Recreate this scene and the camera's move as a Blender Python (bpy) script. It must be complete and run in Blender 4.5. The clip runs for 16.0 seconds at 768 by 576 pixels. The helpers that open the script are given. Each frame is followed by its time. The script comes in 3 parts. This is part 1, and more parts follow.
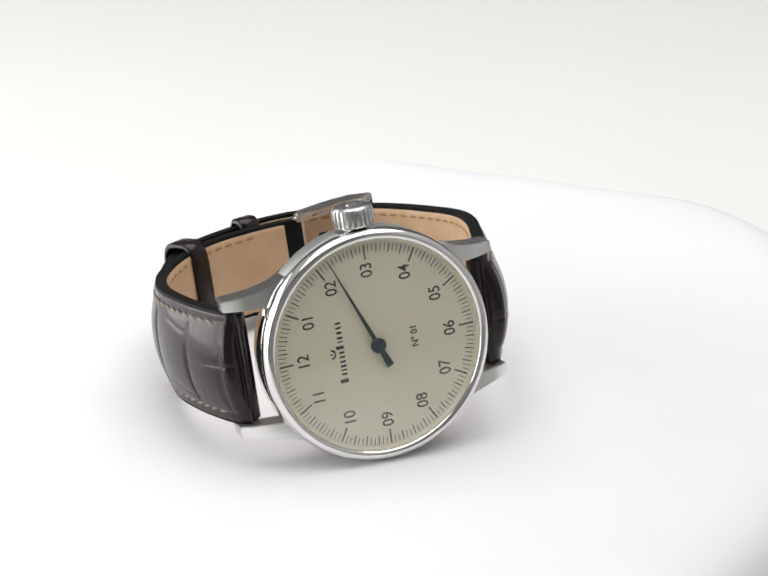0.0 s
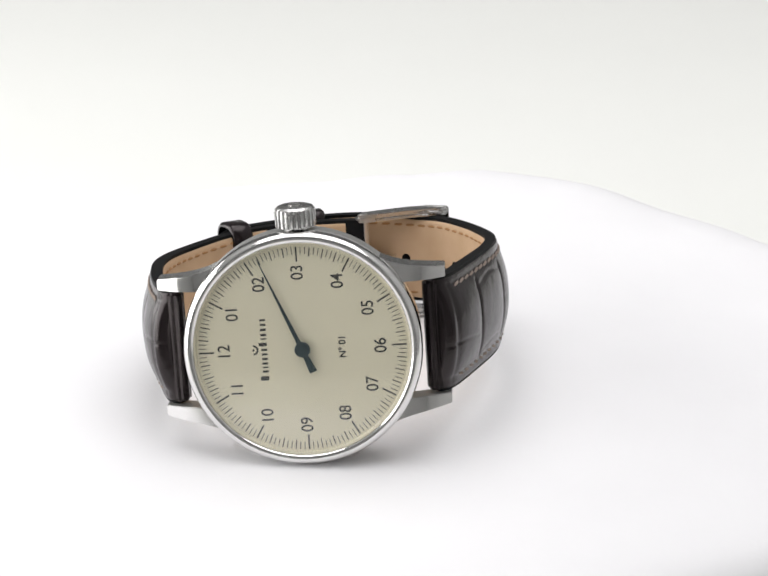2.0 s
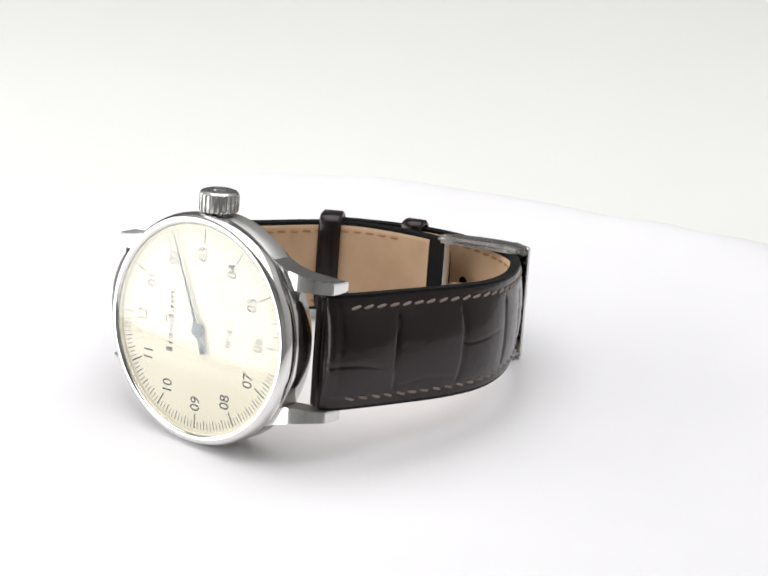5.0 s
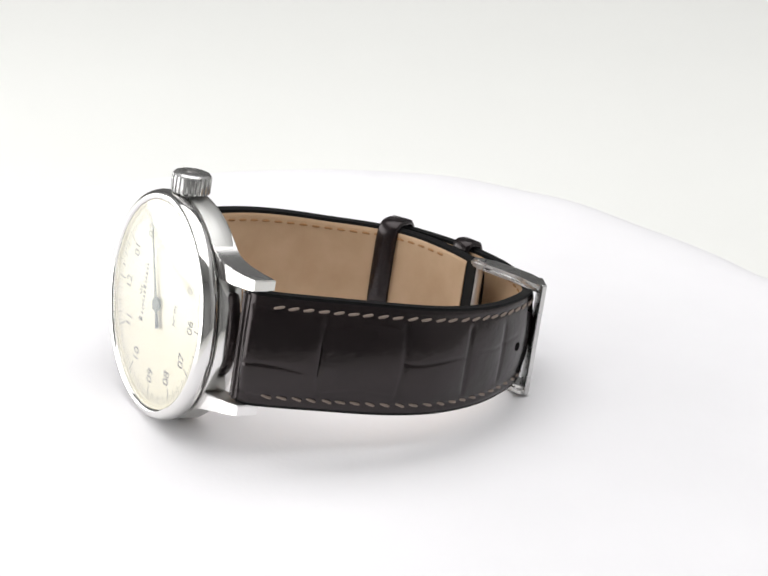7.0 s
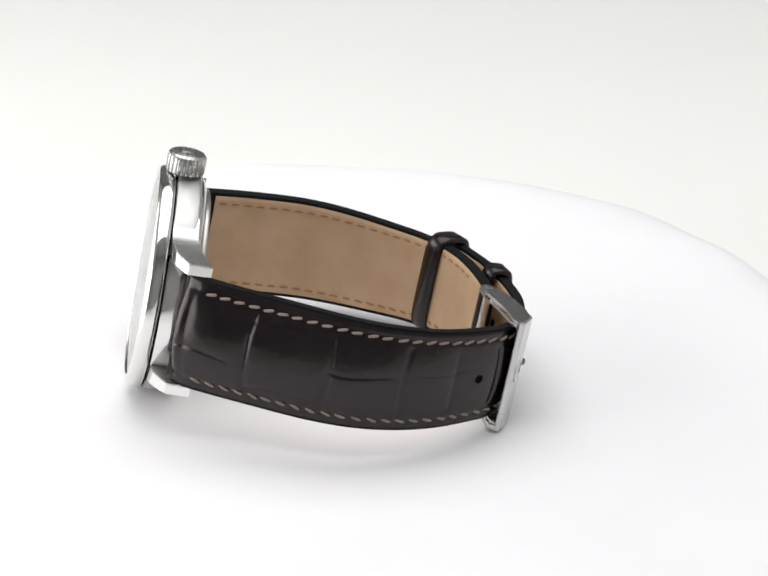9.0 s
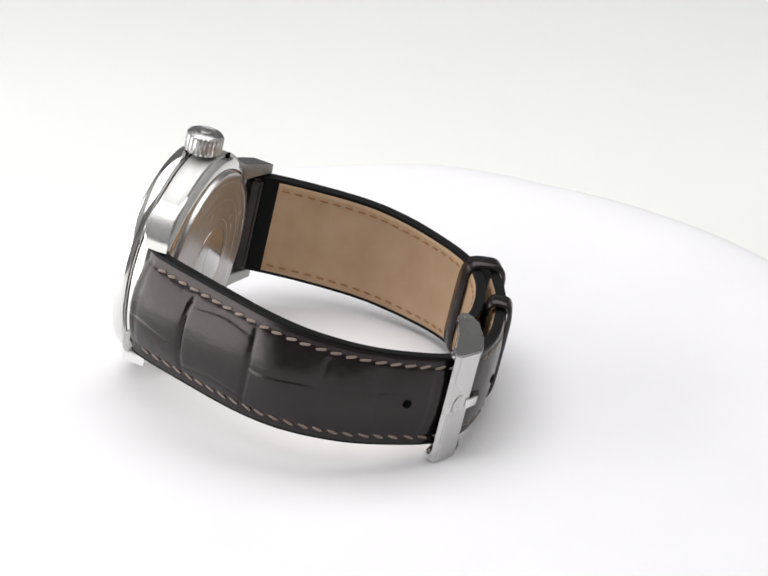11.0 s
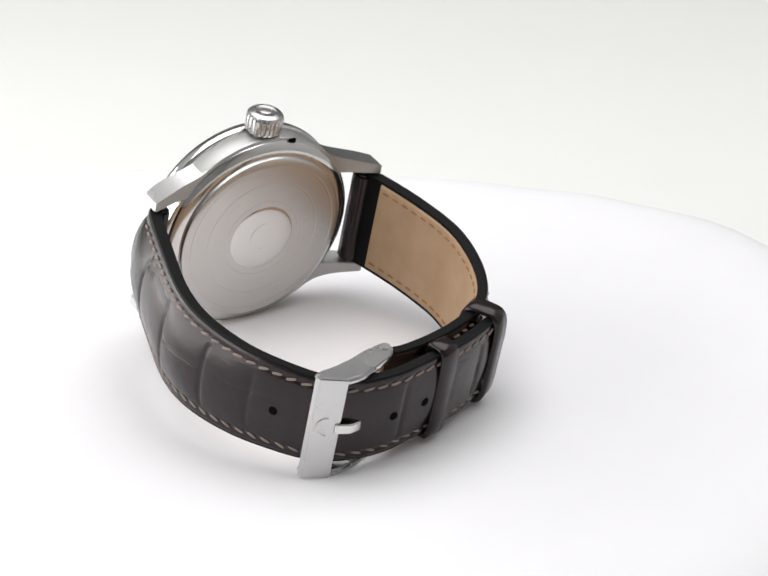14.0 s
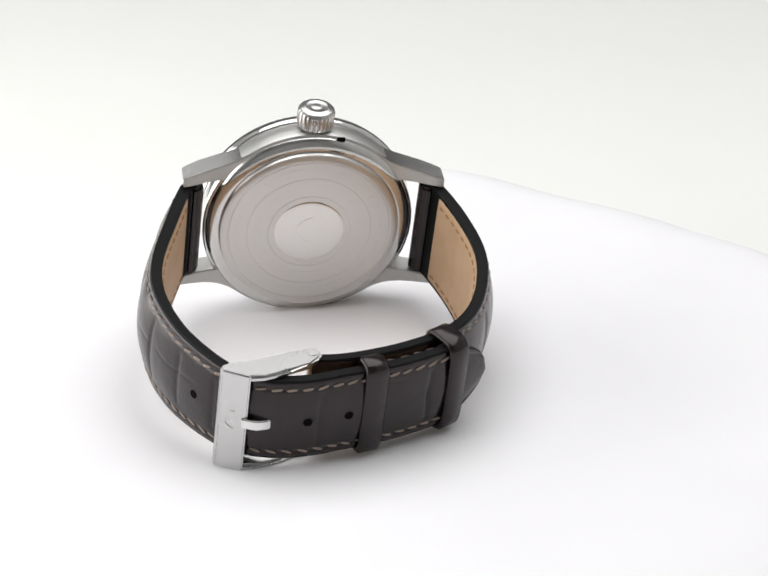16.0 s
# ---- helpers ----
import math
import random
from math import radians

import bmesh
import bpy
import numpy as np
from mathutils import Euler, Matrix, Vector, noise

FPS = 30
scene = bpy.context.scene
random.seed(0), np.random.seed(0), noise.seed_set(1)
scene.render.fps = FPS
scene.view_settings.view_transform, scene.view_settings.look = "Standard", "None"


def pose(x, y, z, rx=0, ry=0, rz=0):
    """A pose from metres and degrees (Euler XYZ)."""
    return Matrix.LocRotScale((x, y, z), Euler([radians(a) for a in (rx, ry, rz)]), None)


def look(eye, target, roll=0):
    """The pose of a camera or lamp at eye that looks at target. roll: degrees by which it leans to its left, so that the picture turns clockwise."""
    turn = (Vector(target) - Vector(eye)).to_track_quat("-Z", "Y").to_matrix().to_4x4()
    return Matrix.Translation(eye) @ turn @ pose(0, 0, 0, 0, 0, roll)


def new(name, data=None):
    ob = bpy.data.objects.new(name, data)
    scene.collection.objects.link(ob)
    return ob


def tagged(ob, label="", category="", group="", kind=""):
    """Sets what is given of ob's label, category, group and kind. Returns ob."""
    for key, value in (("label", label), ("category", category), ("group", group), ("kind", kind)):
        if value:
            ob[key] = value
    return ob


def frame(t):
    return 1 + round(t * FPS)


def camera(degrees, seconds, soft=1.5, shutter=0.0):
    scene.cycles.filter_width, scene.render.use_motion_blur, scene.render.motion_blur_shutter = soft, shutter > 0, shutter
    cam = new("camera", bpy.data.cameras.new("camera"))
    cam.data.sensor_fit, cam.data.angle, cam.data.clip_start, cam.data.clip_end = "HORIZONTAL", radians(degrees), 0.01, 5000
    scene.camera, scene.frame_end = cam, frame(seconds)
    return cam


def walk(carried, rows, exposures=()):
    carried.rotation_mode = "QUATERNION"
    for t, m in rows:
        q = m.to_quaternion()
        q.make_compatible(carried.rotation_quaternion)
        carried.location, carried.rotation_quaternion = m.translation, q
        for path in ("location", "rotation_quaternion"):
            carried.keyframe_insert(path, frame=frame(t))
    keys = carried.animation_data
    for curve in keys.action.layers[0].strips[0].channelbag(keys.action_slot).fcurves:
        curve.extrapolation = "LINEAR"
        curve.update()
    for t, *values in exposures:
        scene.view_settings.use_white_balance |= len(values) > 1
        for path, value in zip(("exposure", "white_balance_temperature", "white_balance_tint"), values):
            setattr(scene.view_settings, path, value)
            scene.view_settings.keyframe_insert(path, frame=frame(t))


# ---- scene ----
cam = camera(17.433, 16.0, soft=1.7)
VIEW = pose(0, -0.4413, 0.2224, 65.150, 0, -1.568) @ pose(0, 0, 0, 0, 0, 0.132)
walk(cam, [(0, VIEW), (16, VIEW)])

# the turntable's angle, degrees, clockwise seen from above
TURN = [(0, 0.00), (0.5, -5.50), (1, -11.63), (1.5, -17.46), (2, -23.56), (2.5, -29.34), (3, -35.46), (3.5, -41.20), (4, -47.46), (6.5, -77.30), (7, -83.30), (7.5, -88.92), (8, -94.72), (8.5, -100.42), (9, -106.51), (11.5, -137.30), (12, -143.42), (12.5, -149.23), (13, -155.35), (13.5, -161.14), (14, -167.31), (14.5, -173.12), (15, -179.17), (15.5, -184.96), (16, -191.06)]
REST = pose(0.01006, -0.03203, 0.0214, 0, 0, 19.206) @ pose(0, 0, 0, -11.781, 0, 0) @ pose(0, 0, 0, 0, -4.216, 0)

# ---- light: a photo booth, lit by a soft panel above and a diffuser at the side ----
world = bpy.data.worlds.new("world")
scene.world = world
world.use_nodes = True
world.node_tree.nodes["Background"].inputs[0].default_value = (0.9, 0.95, 1.0, 1)
world.node_tree.nodes["Background"].inputs[1].default_value = 0.05


def panel(name, m, sx, sy, watts, color):
    data = bpy.data.lights.new(name, "AREA")
    data.shape, data.size, data.size_y, data.energy, data.color = "RECTANGLE", sx, sy, watts, color
    ob = new(name, data)
    ob.matrix_world = m
    return ob


panel("top_panel", look((0.03, 0.11, 0.70), (0.02, 0.11, 0.0)), 0.84, 0.94, 6.7, (1.0, 0.988, 0.997))
panel("side_panel", look((-0.44, 0.0, 0.11), (0.0, 0.0, 0.11)), 0.72, 0.33, 2.75, (1.0, 0.992, 0.99))
scene.view_settings.exposure = -0.16


# ---- materials ----
def material(name, color, rough=0.5, metal=0.0):
    m = bpy.data.materials.new(name)
    m.use_nodes = True
    b = m.node_tree.nodes["Principled BSDF"]
    b.inputs["Base Color"].default_value = (*color, 1)
    b.inputs["Roughness"].default_value, b.inputs["Metallic"].default_value = rough, metal
    return m, m.node_tree, b


def noise_node(tree, scale, detail=4, stretch=(1, 1, 1), kind="Object"):
    co = tree.nodes.new("ShaderNodeTexCoord")
    mp = tree.nodes.new("ShaderNodeMapping")
    mp.inputs["Scale"].default_value = stretch
    n = tree.nodes.new("ShaderNodeTexNoise")
    n.inputs["Scale"].default_value, n.inputs["Detail"].default_value = scale, detail
    tree.links.new(co.outputs[kind], mp.inputs["Vector"])
    tree.links.new(mp.outputs[0], n.inputs["Vector"])
    return n


def vary_color(tree, b, n, dark, light, low=0.3, high=0.7):
    r = tree.nodes.new("ShaderNodeValToRGB")
    r.color_ramp.elements[0].position, r.color_ramp.elements[1].position = low, high
    r.color_ramp.elements[0].color, r.color_ramp.elements[1].color = (*dark, 1), (*light, 1)
    tree.links.new(n.outputs["Fac"], r.inputs[0])
    tree.links.new(r.outputs[0], b.inputs["Base Color"])


def vary_rough(tree, b, n, low, high):
    r = tree.nodes.new("ShaderNodeMapRange")
    r.inputs["From Min"].default_value, r.inputs["From Max"].default_value = 0.3, 0.7
    r.inputs["To Min"].default_value, r.inputs["To Max"].default_value = low, high
    tree.links.new(n.outputs["Fac"], r.inputs["Value"])
    tree.links.new(r.outputs[0], b.inputs["Roughness"])


def bump(tree, b, n, strength, distance):
    u = tree.nodes.new("ShaderNodeBump")
    u.inputs["Strength"].default_value, u.inputs["Distance"].default_value = strength, distance
    tree.links.new(n.outputs["Fac"], u.inputs["Height"])
    tree.links.new(u.outputs[0], b.inputs["Normal"])


def make_polished():
    m, tree, b = material("polished_steel", (0.78, 0.77, 0.76), 0.08, 1)
    vary_rough(tree, b, noise_node(tree, 90, 2), 0.09, 0.13)
    return m


def make_brushed(name, stretch):
    m, tree, b = material(name, (0.52, 0.52, 0.505), 0.4, 1)
    n = noise_node(tree, 2500, 2, stretch)
    vary_rough(tree, b, n, 0.4, 0.54)
    bump(tree, b, n, 0.08, 0.00003)
    return m


def make_satin(name, base, rough):
    m, tree, b = material(name, base, rough, 1)
    vary_rough(tree, b, noise_node(tree, 80, 2), rough - 0.02, rough + 0.02)
    return m


def make_back_steel():
    m, tree, b = material("satin_steel", (0.61, 0.594, 0.578), 0.3, 1)
    n = noise_node(tree, 120, 3)
    vary_rough(tree, b, n, 0.29, 0.33)
    return m


def make_leather():
    m, tree, b = material("brown_leather", (0.03, 0.02, 0.019), 0.4)
    vary_color(tree, b, noise_node(tree, 160, 3), (0.0052, 0.0036, 0.0042), (0.0105, 0.0068, 0.0076))
    b.inputs["Specular IOR Level"].default_value = 0.47
    b.inputs["Specular Tint"].default_value = (1.0, 0.9, 0.9, 1)
    n = noise_node(tree, 1400, 5)
    vary_rough(tree, b, noise_node(tree, 420, 3), 0.18, 0.26)
    fine = tree.nodes.new("ShaderNodeBump")
    fine.inputs["Strength"].default_value, fine.inputs["Distance"].default_value = 0.12, 0.0002
    broad = tree.nodes.new("ShaderNodeBump")
    broad.inputs["Strength"].default_value, broad.inputs["Distance"].default_value = 0.22, 0.0005
    tree.links.new(n.outputs["Fac"], fine.inputs["Height"])
    tree.links.new(noise_node(tree, 330, 3).outputs["Fac"], broad.inputs["Height"])
    tree.links.new(fine.outputs[0], broad.inputs["Normal"])
    tree.links.new(broad.outputs[0], b.inputs["Normal"])
    return m


def make_lining():
    m, tree, b = material("tan_lining", (0.52, 0.33, 0.19), 0.6)
    vary_color(tree, b, noise_node(tree, 130, 4), (0.49, 0.325, 0.19), (0.58, 0.40, 0.25))
    bump(tree, b, noise_node(tree, 2600, 3), 0.2, 0.0001)
    return m


def make_dial():
    m, tree, b = material("ivory_dial", (0.70, 0.655, 0.47), 0.42)
    vary_color(tree, b, noise_node(tree, 60, 2), (0.75, 0.695, 0.535), (0.78, 0.725, 0.565))
    bump(tree, b, noise_node(tree, 3500, 2), 0.05, 0.00003)
    return m


def make_glass():
    m = bpy.data.materials.new("sapphire_glass")
    m.use_nodes = True
    tree = m.node_tree
    tree.nodes.clear()
    out = tree.nodes.new("ShaderNodeOutputMaterial")
    mix = tree.nodes.new("ShaderNodeMixShader")
    lw = tree.nodes.new("ShaderNodeLayerWeight")
    lw.inputs["Blend"].default_value = 0.5
    power = tree.nodes.new("ShaderNodeMath")
    power.operation = "POWER"
    power.inputs[1].default_value = 3.2
    fr = tree.nodes.new("ShaderNodeMapRange")
    fr.inputs["To Min"].default_value, fr.inputs["To Max"].default_value = 0.07, 1.0
    tree.links.new(lw.outputs["Facing"], power.inputs[0])
    tree.links.new(power.outputs[0], fr.inputs["Value"])
    tr = tree.nodes.new("ShaderNodeBsdfTransparent")
    tr.inputs[0].default_value = (0.985, 0.99, 0.985, 1)
    gl = tree.nodes.new("ShaderNodeBsdfGlossy")
    gl.inputs["Roughness"].default_value = 0.09
    tree.links.new(fr.outputs[0], mix.inputs[0])
    tree.links.new(tr.outputs[0], mix.inputs[1])
    tree.links.new(gl.outputs[0], mix.inputs[2])
    tree.links.new(mix.outputs[0], out.inputs[0])
    return m


def make_white(name, dark, light, scale, relief):
    m, tree, b = material(name, light, 0.75)
    vary_color(tree, b, noise_node(tree, scale, 3), dark, light)
    bump(tree, b, noise_node(tree, 900, 4), 0.15, relief)
    return m


LUG = make_satin("satin_lug_steel", (0.62, 0.615, 0.605), 0.26)
POLISHED, SATIN_BACK = make_polished(), make_back_steel()
BRUSHED = make_brushed("brushed_steel", (0.05, 1, 0.05))
SATIN = make_satin("satin_buckle_steel", (0.58, 0.576, 0.57), 0.27)
RING = make_satin("smooth_back_steel", (0.7, 0.688, 0.675), 0.16)
LEATHER, LINING, DIAL, GLASS = make_leather(), make_lining(), make_dial(), make_glass()
EDGE = material("black_leather_edge", (0.005, 0.0052, 0.0055), 0.6, 0.0)[0]
EDGE.node_tree.nodes["Principled BSDF"].inputs["Specular IOR Level"].default_value = 0.15
PRINT = material("black_print", (0.022, 0.022, 0.02), 0.5)[0]
BLUED = material("blued_steel", (0.035, 0.06, 0.07), 0.3, 0.75)[0]
THREAD = material("beige_thread", (0.25, 0.198, 0.165), 0.8)[0]
LINING_THREAD = material("brown_thread", (0.36, 0.19, 0.08), 0.8)[0]
# near-black that puts the shade of grooves and holes into colour
DARK = material("recess_shade", (0.004, 0.0035, 0.0035), 0.9)[0]
DARK.node_tree.nodes["Principled BSDF"].inputs["Specular IOR Level"].default_value = 0.05
COVER = make_white("white_cover", (0.855, 0.85, 0.865), (0.885, 0.88, 0.895), 25, 0.0002)
SWEEP = make_white("white_backdrop", (0.865, 0.872, 0.84), (0.885, 0.892, 0.86), 8, 0.0002)
# greys of unseen walls, chosen for the fill and dark reflections they give
TENT = make_white("unseen_pale_grey", (0.36, 0.365, 0.36), (0.40, 0.405, 0.395), 12, 0.0003)
FRONT = make_white("front_shade_grey", (0.27, 0.27, 0.267), (0.31, 0.31, 0.307), 6, 0.0003)
# dark tone for the steel to mirror from behind the sheet
BACK = make_white("back_shade_grey", (0.09, 0.09, 0.09), (0.12, 0.12, 0.118), 6, 0.0003)
SIDE = make_white("side_fill_grey", (0.4, 0.4, 0.4), (0.44, 0.44, 0.436), 6, 0.0003)


# ---- mesh helpers; shapes are written in millimetres ----
MM = 0.001


def finish(mesh, mat, smooth=True, sharp=35):
    mesh.materials.append(mat)
    if smooth:
        mesh.polygons.foreach_set("use_smooth", [True] * len(mesh.polygons))
        mesh.set_sharp_from_angle(angle=radians(sharp))
    return mesh


def mesh_of(name, bm, mat, smooth=True, sharp=35):
    bmesh.ops.recalc_face_normals(bm, faces=bm.faces)
    bmesh.ops.scale(bm, vec=(MM, MM, MM), verts=bm.verts)
    mesh = bpy.data.meshes.new(name)
    bm.to_mesh(mesh)
    bm.free()
    return finish(mesh, mat, smooth, sharp)


def part(name, bm, mat, parent, label="", smooth=True, sharp=35):
    ob = new(name, mesh_of(name, bm, mat, smooth, sharp) if isinstance(bm, bmesh.types.BMesh) else bm)
    ob.parent = parent
    if label:
        tagged(ob, label)
    return ob


def lathe(profile, seg=128, closed=True, axis="Y", radius=None):
    """Turns (radius, height) pairs round an axis. radius(angle, r) may flute it."""
    bm = bmesh.new()
    rings = []
    for r, h in profile:
        ring = []
        if r == 0:
            ring = [bm.verts.new((0, h, 0) if axis == "Y" else (0, 0, h))] * seg
        else:
            for k in range(seg):
                a = 2 * math.pi * k / seg
                q = radius(k, r, h) if radius else r
                p = (q * math.cos(a), h, q * math.sin(a)) if axis == "Y" else (q * math.cos(a), q * math.sin(a), h)
                ring.append(bm.verts.new(p))
        rings.append(ring)
    pairs = list(zip(rings, rings[1:])) + ([(rings[-1], rings[0])] if closed else [])
    for a, b in pairs:
        for k in range(seg):
            quad = []
            for v in (a[k], a[(k + 1) % seg], b[(k + 1) % seg], b[k]):
                if v not in quad:
                    quad.append(v)
            if len(quad) > 2:
                bm.faces.new(quad)
    return bm


def prism(bm, outline, place, bevel=0.0):
    """Extrudes an outline; place(u, v, end) gives the vertex for end 0 or 1."""
    ends = [[bm.verts.new(place(u, v, e)) for u, v in outline] for e in (0, 1)]
    n = len(outline)
    faces = [bm.faces.new(ends[0]), bm.faces.new(ends[1][::-1])]
    for k in range(n):
        faces.append(bm.faces.new((ends[0][k], ends[0][(k + 1) % n], ends[1][(k + 1) % n], ends[1][k])))
    if bevel:
        edges = {e for f in faces for e in f.edges}
        bmesh.ops.bevel(bm, geom=list(edges), offset=bevel, segments=2, affect="EDGES")
    return bm


def spline(points, step=0.4):
    """A smooth line through points, resampled at even steps."""
    pts = [Vector(p) for p in points]
    pts = [2 * pts[0] - pts[1]] + pts + [2 * pts[-1] - pts[-2]]
    fine = []
    for a, b, c, d in zip(pts, pts[1:], pts[2:], pts[3:]):
        for k in range(40):
            t = k / 40
            fine.append(0.5 * (2 * b + (c - a) * t + (2 * a - 5 * b + 4 * c - d) * t * t + (3 * b - a - 3 * c + d) * t ** 3))
    fine.append(pts[-2])
    out, run, s = [fine[0].copy()], 0.0, 0.0
    for a, b in zip(fine, fine[1:]):
        length = (b - a).length
        while run + length >= step * len(out):
            out.append(a.lerp(b, (step * len(out) - run) / length))
        run += length
    return out


def smooth_step(a, b, x):
    t = min(1, max(0, (x - a) / (b - a)))
    return t * t * (3 - 2 * t)


def blend(rows, s):
    """Eased interpolation in a short table of (s, value)."""
    if s <= rows[0][0]:
        return rows[0][1]
    for (a, u), (b, v) in zip(rows, rows[1:]):
        if s <= b:
            return u + (v - u) * smooth_step(a, b, s)
    return rows[-1][1]


# ---- the booth ----
def make_booth():
    def sheet(name, corners, thick, mat, label):
        bm = bmesh.new()
        p = [Vector(c) for c in corners]
        n = (p[1] - p[0]).cross(p[2] - p[0]).normalized() * thick
        a, b = [bm.verts.new(v) for v in p], [bm.verts.new(v - n) for v in p]
        bm.faces.new(a), bm.faces.new(b[::-1])
        for k in range(4):
            bm.faces.new((a[k], b[k], b[(k + 1) % 4], a[(k + 1) % 4]))
        return tagged(part(name, bm, mat, None, smooth=False), label, "wall", kind="structure")

    # the white sheet, level under and behind the turntable
    bm = bmesh.new()
    line = [(-760, -62)] + [(y, -62) for y in range(-600, 620, 60)]
    rows = []
    for x in np.linspace(-459, 459, 12):
        rows.append([bm.verts.new((x, y, z)) for y, z in line])
    for a, b in zip(rows, rows[1:]):
        for k in range(len(line) - 1):
            bm.faces.new((a[k], b[k], b[k + 1], a[k + 1]))
    bmesh.ops.recalc_face_normals(bm, faces=bm.faces)
    bm.normal_update()
    if bm.faces[0].normal.z > 0:
        bmesh.ops.reverse_faces(bm, faces=bm.faces)
        bm.normal_update()
    bmesh.ops.solidify(bm, geom=bm.faces[:], thickness=2)
    tagged(part("backdrop", bm, SWEEP, None), "smooth white paper sheet under and behind the turntable", "backdrop", kind="structure")
    # walls and ceiling out of view, added to enclose the sheet
    sheet("wall_left", [(-462, -760, -70), (-462, 640, -70), (-462, 640, 760), (-462, -760, 760)], 3, TENT, "unseen pale grey side wall added to close the photo booth")
    sheet("wall_right", [(462, 640, -70), (462, -760, -70), (462, -760, 760), (462, 640, 760)], 3, SIDE, "unseen added side wall without a lamp, its grey set for fill")
    sheet("wall_front", [(470, -764, -70), (-470, -764, -70), (-470, -764, 760), (470, -764, 760)], 3, FRONT, "unseen added front wall, grey for the dark open booth front")
    # unseen wall, added so that polished steel reflects something dark
    sheet("wall_back", [(-470, 636, -70), (470, 636, -70), (470, 636, 760), (-470, 636, 760)], 3, BACK, "unseen dark grey wall added behind the white sheet for dark reflections")
    c = sheet("ceiling", [(-470, -760, 762), (-470, 640, 762), (470, 640, 762), (470, -760, 762)], 3, TENT, "unseen pale grey ceiling added over the photo booth")
    tagged(c, category="ceiling")


make_booth()


# ---- the turntable under its white cover ----
RIM = [(0, 116), (25, 128), (46, 134), (62, 126), (72, 124), (83, 128), (94, 127), (104, 119), (114, 113), (130, 113), (146, 117), (160, 121), (176, 122), (190, 123),
       (208, 127), (222, 123), (235, 119), (250, 118), (268, 125), (284, 133), (296, 119), (306, 108), (319, 101), (332, 101), (360, 116)]


def make_turntable():
    bm = bmesh.new()
    seg = 144
    lean = Vector((0.33, -0.94))  # towards where the case rests
    steps = [0.0, 0.1, 0.2, 0.3, 0.4, 0.5, 0.6, 0.7, 0.8, 0.88, 0.93, 0.965, 0.985, 1.0, 1.008, 1.012, 1.012, 1.01]
    fall = [0] * 8 + [-0.1, -0.5, -1.4, -3.0, -5.2, -9.0, -15, -25, -40, -58]
    rings = []
    for f, drop in zip(steps, fall):
        ring = []
        for k in range(seg):
            a = 360 * k / seg
            rim = blend(RIM, a)
            r = f * rim
            x, y = r * math.cos(radians(a)), r * math.sin(radians(a))
            along = Vector((x, y)).dot(lean)
            z = -1.75 + 1.45 * smooth_step(-25, 25, along) * (1 - smooth_step(60, 95, r)) + drop
            z += 0.5 * noise.noise((x * 0.02, y * 0.02, 3)) * smooth_step(50, 90, r)
            if f > 1:
                x += 2.5 * noise.noise((math.cos(radians(a)) * 3, math.sin(radians(a)) * 3, z * 0.03))
            ring.append((x, y, z))
        rings.append(ring)
    top = bm.verts.new((0, 0, -1.75 + 1.45 * smooth_step(-25, 25, 0)))
    loops = [[bm.verts.new(p) for p in ring] for ring in rings[1:]]
    for k in range(seg):
        bm.faces.new((top, loops[0][k], loops[0][(k + 1) % seg]))
    for a, b in zip(loops, loops[1:]):
        for k in range(seg):
            bm.faces.new((a[k], b[k], b[(k + 1) % seg], a[(k + 1) % seg]))
    bm.faces.new(loops[-1])
    base = new("turntable")
    tagged(base, "white covered turntable with a soft uneven rim, standing on the backdrop", "turntable")
    part("cover", bm, COVER, base, sharp=80)
    part("foot", lathe([(0, -61.9), (70, -61.9), (72, -60.5), (72, -59.2), (70, -58.4), (0, -58.4)], 64, False, "Z"), TENT, base)
    return base


turntable = make_turntable()


# ---- the wristwatch: x towards 6, y from dial to back, z towards 3 o'clock ----
watch = new("wristwatch")
tagged(watch, "steel wristwatch with ivory dial and dark brown leather strap", "watch")


